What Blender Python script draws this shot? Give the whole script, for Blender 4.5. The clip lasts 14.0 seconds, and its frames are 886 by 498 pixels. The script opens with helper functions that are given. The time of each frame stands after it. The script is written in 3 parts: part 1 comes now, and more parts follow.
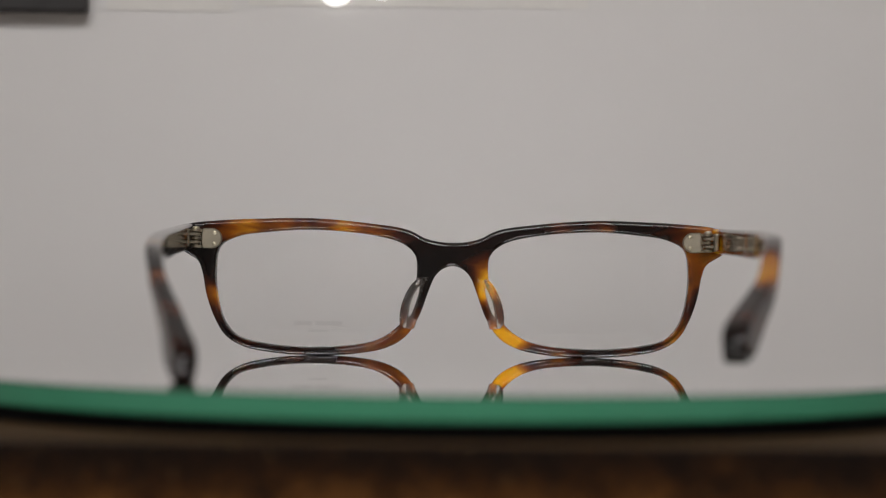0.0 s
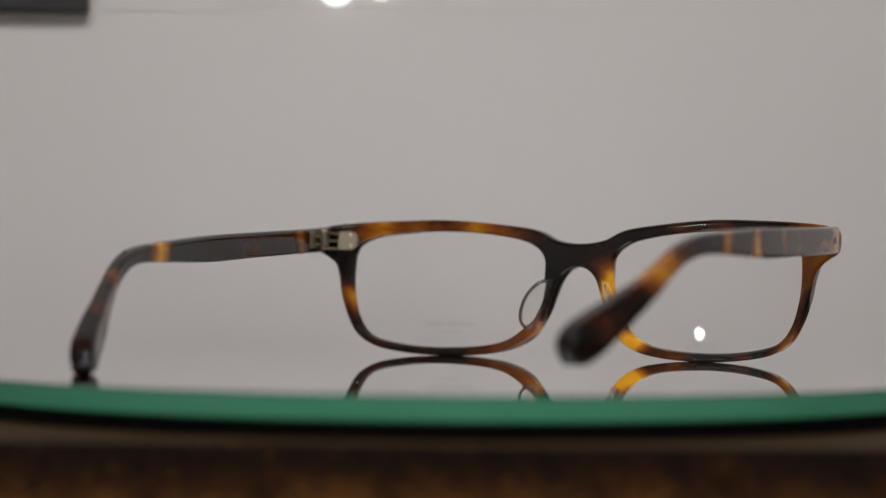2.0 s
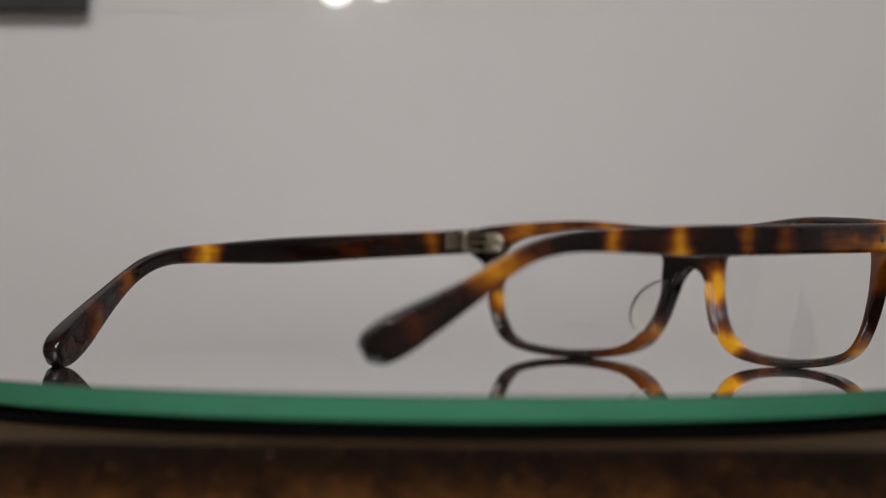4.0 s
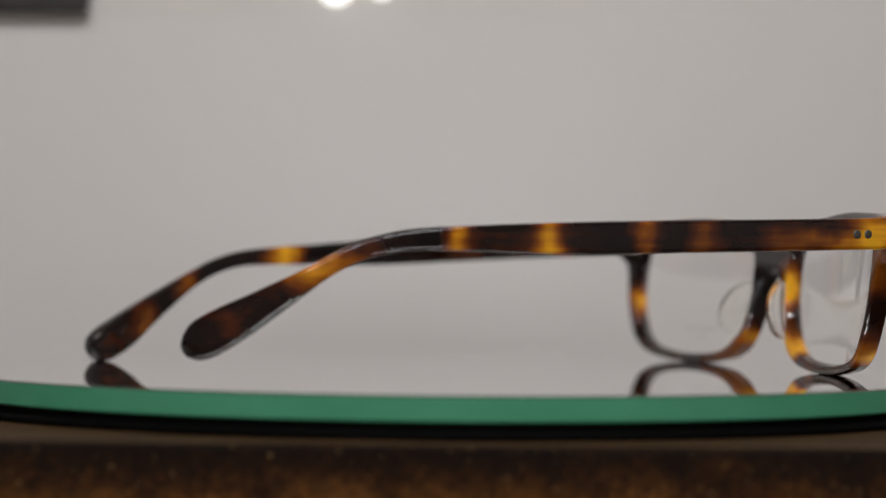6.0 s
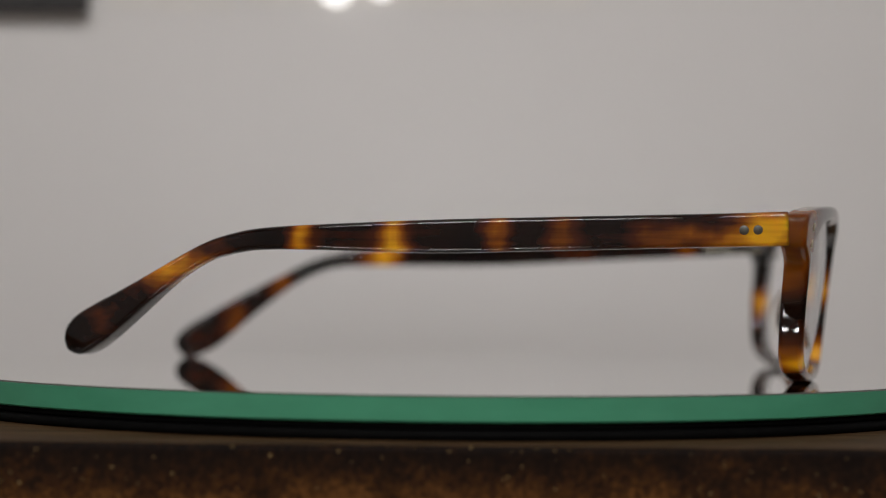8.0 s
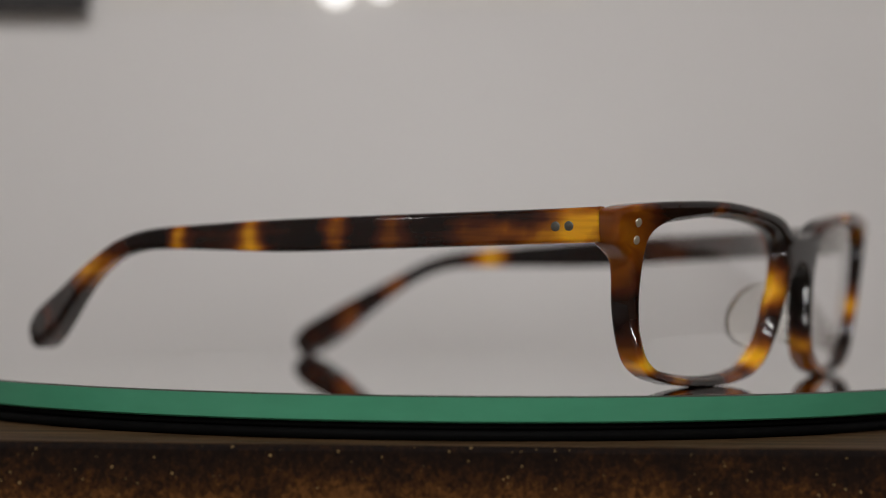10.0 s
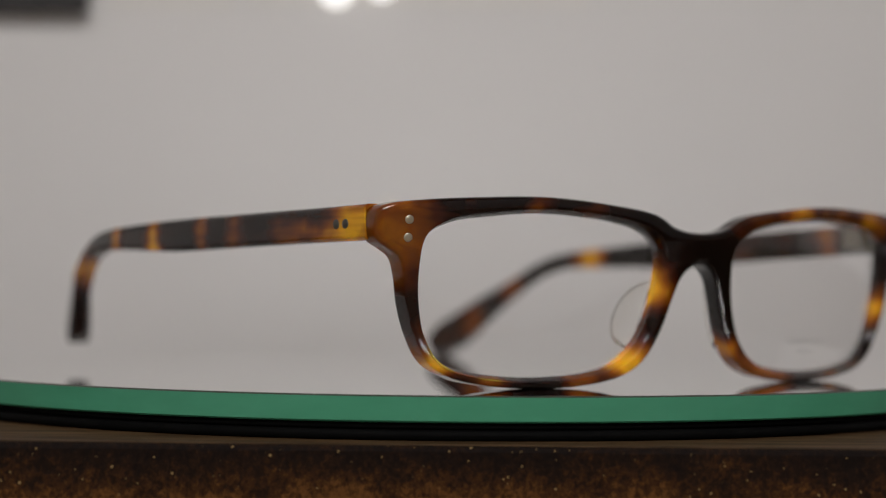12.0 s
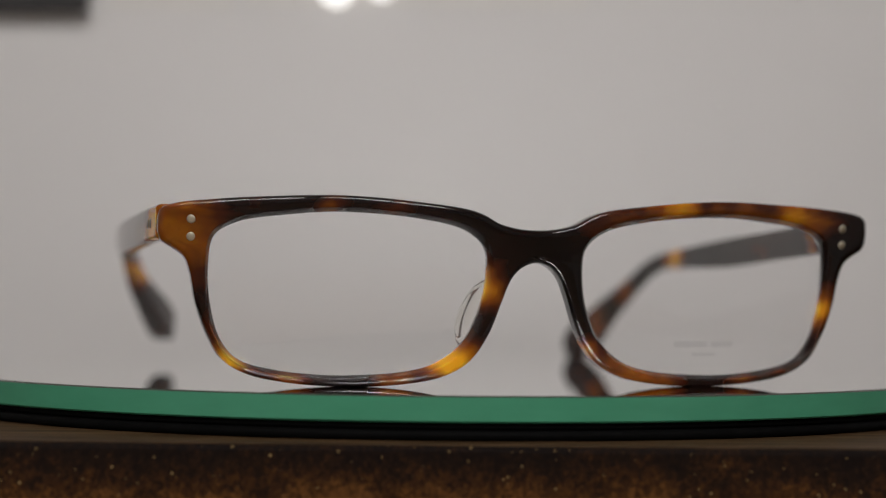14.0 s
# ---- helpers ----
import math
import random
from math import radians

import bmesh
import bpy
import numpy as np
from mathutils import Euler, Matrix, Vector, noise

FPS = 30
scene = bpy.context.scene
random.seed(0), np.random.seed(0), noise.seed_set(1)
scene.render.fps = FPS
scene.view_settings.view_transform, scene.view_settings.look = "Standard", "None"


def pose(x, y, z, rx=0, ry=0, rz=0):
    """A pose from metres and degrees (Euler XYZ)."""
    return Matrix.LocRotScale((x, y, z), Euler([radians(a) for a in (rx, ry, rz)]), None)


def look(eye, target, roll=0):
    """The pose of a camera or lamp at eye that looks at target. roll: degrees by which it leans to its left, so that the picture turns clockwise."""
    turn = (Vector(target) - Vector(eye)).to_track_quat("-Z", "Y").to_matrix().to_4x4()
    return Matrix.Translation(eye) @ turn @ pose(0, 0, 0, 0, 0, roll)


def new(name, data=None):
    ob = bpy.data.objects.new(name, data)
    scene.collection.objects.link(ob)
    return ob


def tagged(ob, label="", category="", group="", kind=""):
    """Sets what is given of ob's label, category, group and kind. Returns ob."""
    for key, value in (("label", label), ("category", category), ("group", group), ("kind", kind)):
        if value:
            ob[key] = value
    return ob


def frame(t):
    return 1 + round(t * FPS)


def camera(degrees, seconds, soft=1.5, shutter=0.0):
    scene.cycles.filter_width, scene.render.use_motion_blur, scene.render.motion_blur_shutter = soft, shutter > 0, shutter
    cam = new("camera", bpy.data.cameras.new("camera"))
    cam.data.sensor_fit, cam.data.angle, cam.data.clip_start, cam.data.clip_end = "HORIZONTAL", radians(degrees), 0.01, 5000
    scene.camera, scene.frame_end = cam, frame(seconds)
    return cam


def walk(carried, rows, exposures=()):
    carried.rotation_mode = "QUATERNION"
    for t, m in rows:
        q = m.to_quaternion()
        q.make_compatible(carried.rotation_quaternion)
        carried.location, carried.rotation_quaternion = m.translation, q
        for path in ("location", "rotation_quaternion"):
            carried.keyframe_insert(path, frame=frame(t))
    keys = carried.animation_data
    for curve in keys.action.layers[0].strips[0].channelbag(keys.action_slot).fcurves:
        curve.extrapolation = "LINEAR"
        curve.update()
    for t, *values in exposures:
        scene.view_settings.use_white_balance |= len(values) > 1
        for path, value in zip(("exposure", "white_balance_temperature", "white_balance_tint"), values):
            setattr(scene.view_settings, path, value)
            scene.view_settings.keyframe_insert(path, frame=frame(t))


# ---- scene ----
# ---------- camera ----------
TOP = 0.765                       # height of the glass turntable top above the floor
EYE = (0.0, -0.4946, TOP + 0.0208)
YAW, PITCH, ROLL = -0.086, 0.691, 0.563
cam = camera(22.64, 14.0, soft=1.2)
cam.data.dof.use_dof = True
cam.data.dof.aperture_fstop = 9.5          # the focus stays on a rivet of the spectacles' front, see below
AIM = (EYE[0] + math.sin(radians(YAW)), EYE[1] + math.cos(radians(YAW)), EYE[2] + math.tan(radians(PITCH)))
walk(cam, [(0.0, look(EYE, AIM, ROLL)), (14.0, look(EYE, AIM, ROLL))],
     exposures=[(0.0, 0.0), (1.0, 0.0), (2.0, -0.05), (2.5, -0.06), (2.8, -0.09), (5.2, -0.03), (5.5, 0.07), (6.6, 0.08), (7.0, 0.0), (8.0, 0.01), (10.5, -0.01), (14.0, 0.0)])

TURN_START, TURN_RATE = -0.81, -11.94      # degrees, degrees per second

# ---------- world and large lights ----------
world = bpy.data.worlds.new("world")
world.use_nodes = True
world.node_tree.nodes["Background"].inputs["Color"].default_value = (0.9, 0.92, 1.0, 1)
world.node_tree.nodes["Background"].inputs["Strength"].default_value = 0.05
scene.world = world


def area_lamp(name, at, aim, size, size_y, watts, colour):
    data = bpy.data.lights.new(name, "AREA")
    data.shape, data.size, data.size_y, data.energy, data.color = "RECTANGLE", size, size_y, watts, colour
    ob = new(name, data)
    ob.matrix_world = look(at, aim)
    return ob


CEIL = 2.6
LAMPS = ((-0.55, -1.9), (0.55, -1.9), (-0.55, -2.7), (0.55, -2.7))
WARM = (0.965, 0.94, 0.935)
for lx, ly in LAMPS:
    area_lamp("ceiling_lamp_light", (lx, ly, CEIL - 0.02), (lx, ly, 0), 0.90, 0.13, 16.4, WARM)


# ---------- materials ----------
def material(name):
    m = bpy.data.materials.new(name)
    m.use_nodes = True
    return m, m.node_tree.nodes, m.node_tree.links, m.node_tree.nodes["Principled BSDF"]


def coords(nodes, links, scale=(1, 1, 1)):
    tc = nodes.new("ShaderNodeTexCoord")
    mp = nodes.new("ShaderNodeMapping")
    mp.inputs["Scale"].default_value = scale
    links.new(tc.outputs["Object"], mp.inputs["Vector"])
    return mp.outputs["Vector"]


def noise_tex(nodes, links, vec, scale, detail=4.0, rough=0.55, distort=0.0):
    n = nodes.new("ShaderNodeTexNoise")
    n.inputs["Scale"].default_value = scale
    n.inputs["Detail"].default_value = detail
    n.inputs["Roughness"].default_value = rough
    n.inputs["Distortion"].default_value = distort
    links.new(vec, n.inputs["Vector"])
    return n.outputs["Fac"]


def ramp(nodes, links, fac, stops):
    r = nodes.new("ShaderNodeValToRGB")
    els = r.color_ramp.elements
    while len(els) < len(stops):
        els.new(0.5)
    for e, (p, c) in zip(els, stops):
        e.position, e.color = p, (*c, 1)
    links.new(fac, r.inputs["Fac"])
    return r.outputs["Color"]


def bump(nodes, links, height, strength, dist, bsdf):
    b = nodes.new("ShaderNodeBump")
    b.inputs["Strength"].default_value = strength
    b.inputs["Distance"].default_value = dist
    links.new(height, b.inputs["Height"])
    links.new(b.outputs["Normal"], bsdf.inputs["Normal"])


def plain(name, colour, rough=0.5, metal=0.0, vary=0.12, scale=60.0, relief=0.0, dist=0.0005, spec=0.5):
    """A surface of one colour with fine and coarse variation."""
    m, n, l, b = material(name)
    v = coords(n, l)
    f = noise_tex(n, l, v, scale, 6)
    lo = tuple(c * (1 - vary) for c in colour)
    hi = tuple(min(1, c * (1 + vary)) for c in colour)
    l.new(ramp(n, l, f, [(0.3, lo), (0.7, hi)]), b.inputs["Base Color"])
    b.inputs["Roughness"].default_value = rough
    b.inputs["Metallic"].default_value = metal
    b.inputs["Specular IOR Level"].default_value = spec
    if relief:
        bump(n, l, noise_tex(n, l, v, scale * 6, 5), relief, dist, b)
    return m


def tortoise_material(name, along):
    """Polished tortoiseshell acetate: dark brown with red-brown and amber clouds, from the mesh's own 'amber' layer.
    along: how strongly fine streaks run along the sheet."""
    m, n, l, b = material(name)
    v = coords(n, l, (1, 0.16, 1))
    at = n.new("ShaderNodeAttribute")
    at.attribute_name = "amber"
    mul = n.new("ShaderNodeMath")
    mul.operation = "MULTIPLY_ADD"
    l.new(noise_tex(n, l, v, 200, 3, 0.5, 0.6), mul.inputs[0])
    mul.inputs[1].default_value = 0.12
    mul.inputs[2].default_value = -0.06
    streak = n.new("ShaderNodeMath")
    streak.operation = "MULTIPLY_ADD"
    l.new(noise_tex(n, l, coords(n, l, (0.8, 0.045, 1)), 780, 3, 0.5, 0.3), streak.inputs[0])
    streak.inputs[1].default_value = along
    streak.inputs[2].default_value = -along / 2
    both = n.new("ShaderNodeMath")
    l.new(mul.outputs[0], both.inputs[0])
    l.new(streak.outputs[0], both.inputs[1])
    add = n.new("ShaderNodeMath")
    add.use_clamp = True
    l.new(at.outputs["Fac"], add.inputs[0])
    l.new(both.outputs[0], add.inputs[1])
    l.new(ramp(n, l, add.outputs[0], [(0.0, (0.002, 0.001, 0.001)), (0.22, (0.010, 0.003, 0.002)), (0.42, (0.066, 0.013, 0.003)),
                                       (0.62, (0.22, 0.062, 0.004)), (0.82, (0.50, 0.205, 0.007)), (1.0, (0.80, 0.41, 0.012))]), b.inputs["Base Color"])
    b.inputs["Roughness"].default_value = 0.07
    b.inputs["IOR"].default_value = 1.49
    b.inputs["Specular IOR Level"].default_value = 0.5
    b.inputs["Subsurface Weight"].default_value = 0.7
    b.inputs["Subsurface Radius"].default_value = (1.0, 0.4, 0.1)
    b.inputs["Subsurface Scale"].default_value = 0.0030
    bump(n, l, noise_tex(n, l, v, 900, 3), 0.06, 0.0001, b)
    return m


def clear_material(name, tint, gloss_rough, ior):
    """Thin clear sheet: lets light straight through and mirrors by Fresnel."""
    m, n, l, b = material(name)
    n.remove(b)
    out = n["Material Output"]
    tr = n.new("ShaderNodeBsdfTransparent")
    tr.inputs["Color"].default_value = (*tint, 1)
    gl = n.new("ShaderNodeBsdfGlossy")
    gl.inputs["Roughness"].default_value = gloss_rough
    fr = n.new("ShaderNodeFresnel")
    fr.inputs["IOR"].default_value = ior
    mix = n.new("ShaderNodeMixShader")
    l.new(fr.outputs["Fac"], mix.inputs["Fac"])
    l.new(tr.outputs["BSDF"], mix.inputs[1])
    l.new(gl.outputs["BSDF"], mix.inputs[2])
    l.new(mix.outputs["Shader"], out.inputs["Surface"])
    return m


def glass_material(name, ior):
    m, n, l, b = material(name)
    b.inputs["Base Color"].default_value = (1.0, 1.0, 1.0, 1)
    b.inputs["Transmission Weight"].default_value = 1.0
    b.inputs["Roughness"].default_value = 0.0
    b.inputs["IOR"].default_value = ior
    return m


def pad_material():
    m, n, l, b = material("clear_acetate")
    b.inputs["Base Color"].default_value = (0.98, 0.97, 0.94, 1)
    b.inputs["Transmission Weight"].default_value = 0.97
    b.inputs["Roughness"].default_value = 0.03
    b.inputs["IOR"].default_value = 1.49
    return m


def glow(name, colour, strength):
    m, n, l, b = material(name)
    b.inputs["Base Color"].default_value = (0.8, 0.8, 0.8, 1)
    b.inputs["Emission Color"].default_value = (*colour, 1)
    b.inputs["Emission Strength"].default_value = strength
    return m


def mirror_top_material():
    m, n, l, b = material("mirror_glass_top")
    v = coords(n, l)
    l.new(ramp(n, l, noise_tex(n, l, v, 14, 5), [(0.3, (0.955, 0.965, 0.96)), (0.7, (0.975, 0.98, 0.978))]), b.inputs["Base Color"])
    b.inputs["Metallic"].default_value = 1.0
    b.inputs["Roughness"].default_value = 0.015
    return m


def glass_edge_material():
    """Polished edge of thick float glass, green by its own depth."""
    m, n, l, b = material("green_glass_edge")
    v = coords(n, l, (30, 30, 90))
    l.new(ramp(n, l, noise_tex(n, l, v, 3, 4), [(0.3, (0.060, 0.290, 0.165)), (0.7, (0.070, 0.322, 0.187))]), b.inputs["Base Color"])
    b.inputs["Roughness"].default_value = 0.22
    b.inputs["Subsurface Weight"].default_value = 0.0
    return m


def table_top_material():
    m, n, l, b = material("worn_wood_top")
    v = coords(n, l, (4, 60, 60))
    l.new(ramp(n, l, noise_tex(n, l, v, 6, 8, 0.6, 0.4), [(0.32, (0.014, 0.008, 0.004)), (0.68, (0.125, 0.073, 0.036))]), b.inputs["Base Color"])
    b.inputs["Roughness"].default_value = 0.6
    b.inputs["Specular IOR Level"].default_value = 0.05
    bump(n, l, noise_tex(n, l, v, 20, 6), 0.2, 0.0005, b)
    return m


def table_edge_material():
    """Dark stained edge of a board, rubbed through to orange wood, with pale specks."""
    m, n, l, b = material("worn_wood_edge")
    v = coords(n, l, (1, 1, 1))
    vs = coords(n, l, (1.1, 1, 0.9))
    grain = noise_tex(n, l, vs, 1000, 8, 0.72, 0.3)
    cloud = noise_tex(n, l, v, 90, 5, 0.6)
    sep = n.new("ShaderNodeSeparateXYZ")
    tc = n.new("ShaderNodeTexCoord")
    l.new(tc.outputs["Object"], sep.inputs[0])
    # darker near the top of the board's edge, more orange lower down
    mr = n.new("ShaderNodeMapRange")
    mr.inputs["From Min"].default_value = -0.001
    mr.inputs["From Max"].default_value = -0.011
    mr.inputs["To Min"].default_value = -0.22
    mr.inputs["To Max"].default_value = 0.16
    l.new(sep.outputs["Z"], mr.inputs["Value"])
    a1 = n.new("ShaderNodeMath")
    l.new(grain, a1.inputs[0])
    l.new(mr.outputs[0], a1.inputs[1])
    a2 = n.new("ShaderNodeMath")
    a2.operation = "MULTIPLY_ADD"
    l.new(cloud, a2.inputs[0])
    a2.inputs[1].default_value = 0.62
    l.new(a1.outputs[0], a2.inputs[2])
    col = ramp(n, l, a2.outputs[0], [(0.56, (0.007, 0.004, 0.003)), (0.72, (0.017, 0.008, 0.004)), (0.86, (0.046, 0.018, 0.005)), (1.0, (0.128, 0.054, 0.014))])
    speck = n.new("ShaderNodeTexVoronoi")
    speck.inputs["Scale"].default_value = 650
    l.new(v, speck.inputs["Vector"])
    sr = ramp(n, l, speck.outputs["Distance"], [(0.10, (1, 1, 1)), (0.20, (0, 0, 0))])
    gate = ramp(n, l, noise_tex(n, l, v, 700, 2), [(0.55, (0, 0, 0)), (0.61, (1, 1, 1))])
    both = n.new("ShaderNodeMath")
    both.operation = "MULTIPLY"
    l.new(sr, both.inputs[0])
    l.new(gate, both.inputs[1])
    mix = n.new("ShaderNodeMix")
    mix.data_type = "RGBA"
    l.new(both.outputs[0], mix.inputs["Factor"])
    l.new(col, mix.inputs["A"])
    mix.inputs["B"].default_value = (0.36, 0.24, 0.10, 1)
    l.new(mix.outputs["Result"], b.inputs["Base Color"])
    b.inputs["Roughness"].default_value = 0.5
    b.inputs["Specular IOR Level"].default_value = 0.08
    bump(n, l, grain, 0.5, 0.0006, b)
    return m


def wall_material():
    m, n, l, b = material("light_grey_panel")
    v = coords(n, l)
    l.new(ramp(n, l, noise_tex(n, l, v, 3.0, 5), [(0.3, (0.740, 0.728, 0.715)), (0.7, (0.775, 0.763, 0.750))]), b.inputs["Base Color"])
    b.inputs["Roughness"].default_value = 0.5
    bump(n, l, noise_tex(n, l, v, 240, 5), 0.08, 0.0005, b)
    return m


TORTOISE = tortoise_material("tortoise_acetate", 0.05)
ARM_TORTOISE = tortoise_material("streaked_tortoise_acetate", 0.36)
LENS = glass_material("demo_lens", 1.49)
PAD = pad_material()
METAL = plain("brushed_nickel", (0.40, 0.36, 0.28), 0.36, 1.0, 0.08, 400, 0.1, 0.0001)
RIVET = plain("rivet_metal", (0.72, 0.67, 0.52), 0.42, 1.0, 0.1, 500)
# arm rivets: the dark surroundings they mirror are painted in as darker metal
RIVET_GREY = plain("dark_reflection_rivet_metal", (0.17, 0.17, 0.15), 0.4, 1.0, 0.2, 900)
MIRROR = mirror_top_material()
GREEN = glass_edge_material()
# polished chamfer; the dark room it reflects is put into its colour
CHAMFER = plain("dark_reflection_chamfer", (0.05, 0.065, 0.05), 0.25, 0, 0.2, 300)
BLACK = plain("black_plastic", (0.004, 0.004, 0.004), 0.6, 0, 0.2, 200, 0.05, spec=0.03)
RUBBER = plain("black_rubber", (0.005, 0.005, 0.005), 0.7, 0, 0.2, 300, 0.1, spec=0.03)
WOOD_TOP = table_top_material()
WOOD_EDGE = table_edge_material()
WALL = wall_material()
PAINT = plain("taupe_paint", (0.36, 0.345, 0.33), 0.6, 0, 0.03, 8, 0.05)
CEILING_PAINT = plain("white_paint", (0.72, 0.715, 0.71), 0.6, 0, 0.03, 8, 0.05)
FLOOR = plain("brown_floor", (0.20, 0.14, 0.10), 0.4, 0, 0.25, 7, 0.05)
DARK = plain("dark_bar", (0.03, 0.028, 0.028), 0.45, 0, 0.2, 90, 0.05)
CREAM = plain("cream_plastic", (0.775, 0.755, 0.725), 0.5, 0, 0.03, 90)
BULB = glow("lamp_glass", (1.0, 0.97, 0.93), 1.15)
PANEL_GLOW = glow("lamp_diffuser", (0.985, 0.94, 0.925), 4.0)
GLOBE_GLOW = glow("globe_glass", (1.0, 0.95, 0.88), 55.0)


# ---------- mesh helpers ----------
def part(name, bm, mat, parent, label="", smooth=True):
    """Link a bmesh as one mesh object under a thing or a part."""
    me = bpy.data.meshes.new(name)
    bm.normal_update()
    bm.to_mesh(me)
    bm.free()
    for mt in (mat if isinstance(mat, (list, tuple)) else (mat,)):
        me.materials.append(mt)
    if smooth:
        for p in me.polygons:
            p.use_smooth = True
    ob = new(name, me)
    if parent:
        ob.parent = parent
    return tagged(ob, label)


def box(bm, x0, x1, y0, y1, z0, z1, bevel=0.0, seg=2):
    vs = [bm.verts.new((x, y, z)) for z in (z0, z1) for y in (y0, y1) for x in (x0, x1)]
    fs = [bm.faces.new([vs[i] for i in q]) for q in ((0, 2, 3, 1), (4, 5, 7, 6), (0, 1, 5, 4), (2, 6, 7, 3), (0, 4, 6, 2), (1, 3, 7, 5))]
    if bevel:
        es = list({e for f in fs for e in f.edges})
        bmesh.ops.bevel(bm, geom=es, offset=bevel, segments=seg, affect="EDGES", profile=0.5)


def lathe(bm, outline, n=64, m=Matrix(), closed=False):
    """Turn an outline of (r, z) about z; the ends on the axis close it."""
    rings = []
    for r, z in outline:
        if r < 1e-7:
            rings.append([bm.verts.new(m @ Vector((0, 0, z)))])
        else:
            rings.append([bm.verts.new(m @ Vector((r * math.cos(2 * math.pi * k / n), r * math.sin(2 * math.pi * k / n), z))) for k in range(n)])
    if closed:
        rings.append(rings[0])
    for a, b in zip(rings, rings[1:]):
        for k in range(n):
            j = (k + 1) % n
            if len(a) == 1 and len(b) > 1:
                bm.faces.new((a[0], b[k], b[j]))
            elif len(b) == 1 and len(a) > 1:
                bm.faces.new((a[k], b[0], a[j]))
            elif len(a) > 1:
                bm.faces.new((a[k], b[k], b[j], a[j]))
    bmesh.ops.recalc_face_normals(bm, faces=bm.faces)


def rounded(corners, closed=True, step=0.4):
    """A smooth outline through a few stations (centripetal Catmull-Rom). An open one begins and ends square to x = 0."""
    c = [Vector(p) for p in corners]
    n = len(c)
    if closed:
        c = [c[-1], *c, c[0], c[1]]
    else:
        c = [Vector((-c[1].x, c[1].y)), *c, Vector((-c[-2].x, c[-2].y))]
    pts = []
    for i in range(1, len(c) - 2):
        p = c[i - 1:i + 3]
        t = [0.0]
        for a, b in zip(p, p[1:]):
            t.append(t[-1] + max(1e-6, (b - a).length) ** 0.5)
        k = max(2, int((p[2] - p[1]).length / step))
        for q in range(k):
            x = t[1] + (t[2] - t[1]) * q / k
            a1 = p[0] * ((t[1] - x) / (t[1] - t[0])) + p[1] * ((x - t[0]) / (t[1] - t[0]))
            a2 = p[1] * ((t[2] - x) / (t[2] - t[1])) + p[2] * ((x - t[1]) / (t[2] - t[1]))
            a3 = p[2] * ((t[3] - x) / (t[3] - t[2])) + p[3] * ((x - t[2]) / (t[3] - t[2]))
            b1 = a1 * ((t[2] - x) / (t[2] - t[0])) + a2 * ((x - t[0]) / (t[2] - t[0]))
            b2 = a2 * ((t[3] - x) / (t[3] - t[1])) + a3 * ((x - t[1]) / (t[3] - t[1]))
            pts.append(b1 * ((t[2] - x) / (t[2] - t[1])) + b2 * ((x - t[1]) / (t[2] - t[1])))
    if not closed:
        pts.append(c[-2])
    return pts


def radius_at(outline, centre, phi, closed):
    """How far the outline lies from the centre in the direction phi."""
    d = Vector((math.cos(phi), math.sin(phi)))
    best = None
    n = len(outline)
    for i in range(n if closed else n - 1):
        a, b = outline[i] - centre, outline[(i + 1) % n] - centre
        den = d.x * (b.y - a.y) - d.y * (b.x - a.x)
        if abs(den) < 1e-12:
            continue
        r = (a.x * (b.y - a.y) - a.y * (b.x - a.x)) / den
        s = (a.x * d.y - a.y * d.x) / den
        if r > 0 and -1e-6 <= s <= 1 + 1e-6 and (best is None or r > best):
            best = r
    return best


def spline(stations, n):
    """Smooth rows of numbers through a few stations (Catmull-Rom)."""
    s = [np.array(v, float) for v in stations]
    s = [2 * s[0] - s[1], *s, 2 * s[-1] - s[-2]]
    out = []
    for i in range(1, len(s) - 2):
        for k in range(n):
            t = k / n
            out.append(0.5 * (2 * s[i] + (s[i + 1] - s[i - 1]) * t + (2 * s[i - 1] - 5 * s[i] + 4 * s[i + 1] - s[i + 2]) * t * t
                              + (3 * s[i] - s[i - 1] - 3 * s[i + 1] + s[i + 2]) * t ** 3))
    out.append(s[-2])
    return out


def clouds(ob, spots, ground=0.07, scale=0.001):
    """Lay the amber clouds of the acetate, and the glow painted on the rims' inner walls, on a mesh: spots of (x, y, z,
    rx, ry, rz, weight) in mm.
    """
    layer = ob.data.attributes.new("amber", "FLOAT", "POINT")
    for v, d in zip(ob.data.vertices, layer.data):
        p = v.co / scale
        wob = noise.noise_vector(p * 0.16) * 1.6 + noise.noise_vector(p * 0.45) * 0.7
        q = p + wob
        a = ground + 0.20 * noise.noise(p * 0.10) + 0.09 * noise.noise(p * 0.35 + Vector((7, 3, 1)))
        for x, y, z, rx, ry, rz, w in spots:
            e = ((q.x - x) / rx) ** 2 + ((q.y - y) / ry) ** 2 + ((q.z - z) / rz) ** 2
            a += w * (math.exp(-e * 1.1) + 0.17 * math.exp(-e * 0.3))
        d.value = max(0.0, min(1.0, a))


# ---------- the room ----------
def slab(name, x0, x1, y0, y1, z0, z1, mat, label, category):
    bm = bmesh.new()
    box(bm, x0, x1, y0, y1, z0, z1)
    ob = part(name, bm, mat, None, smooth=False)
    return tagged(ob, label, category, kind="structure")


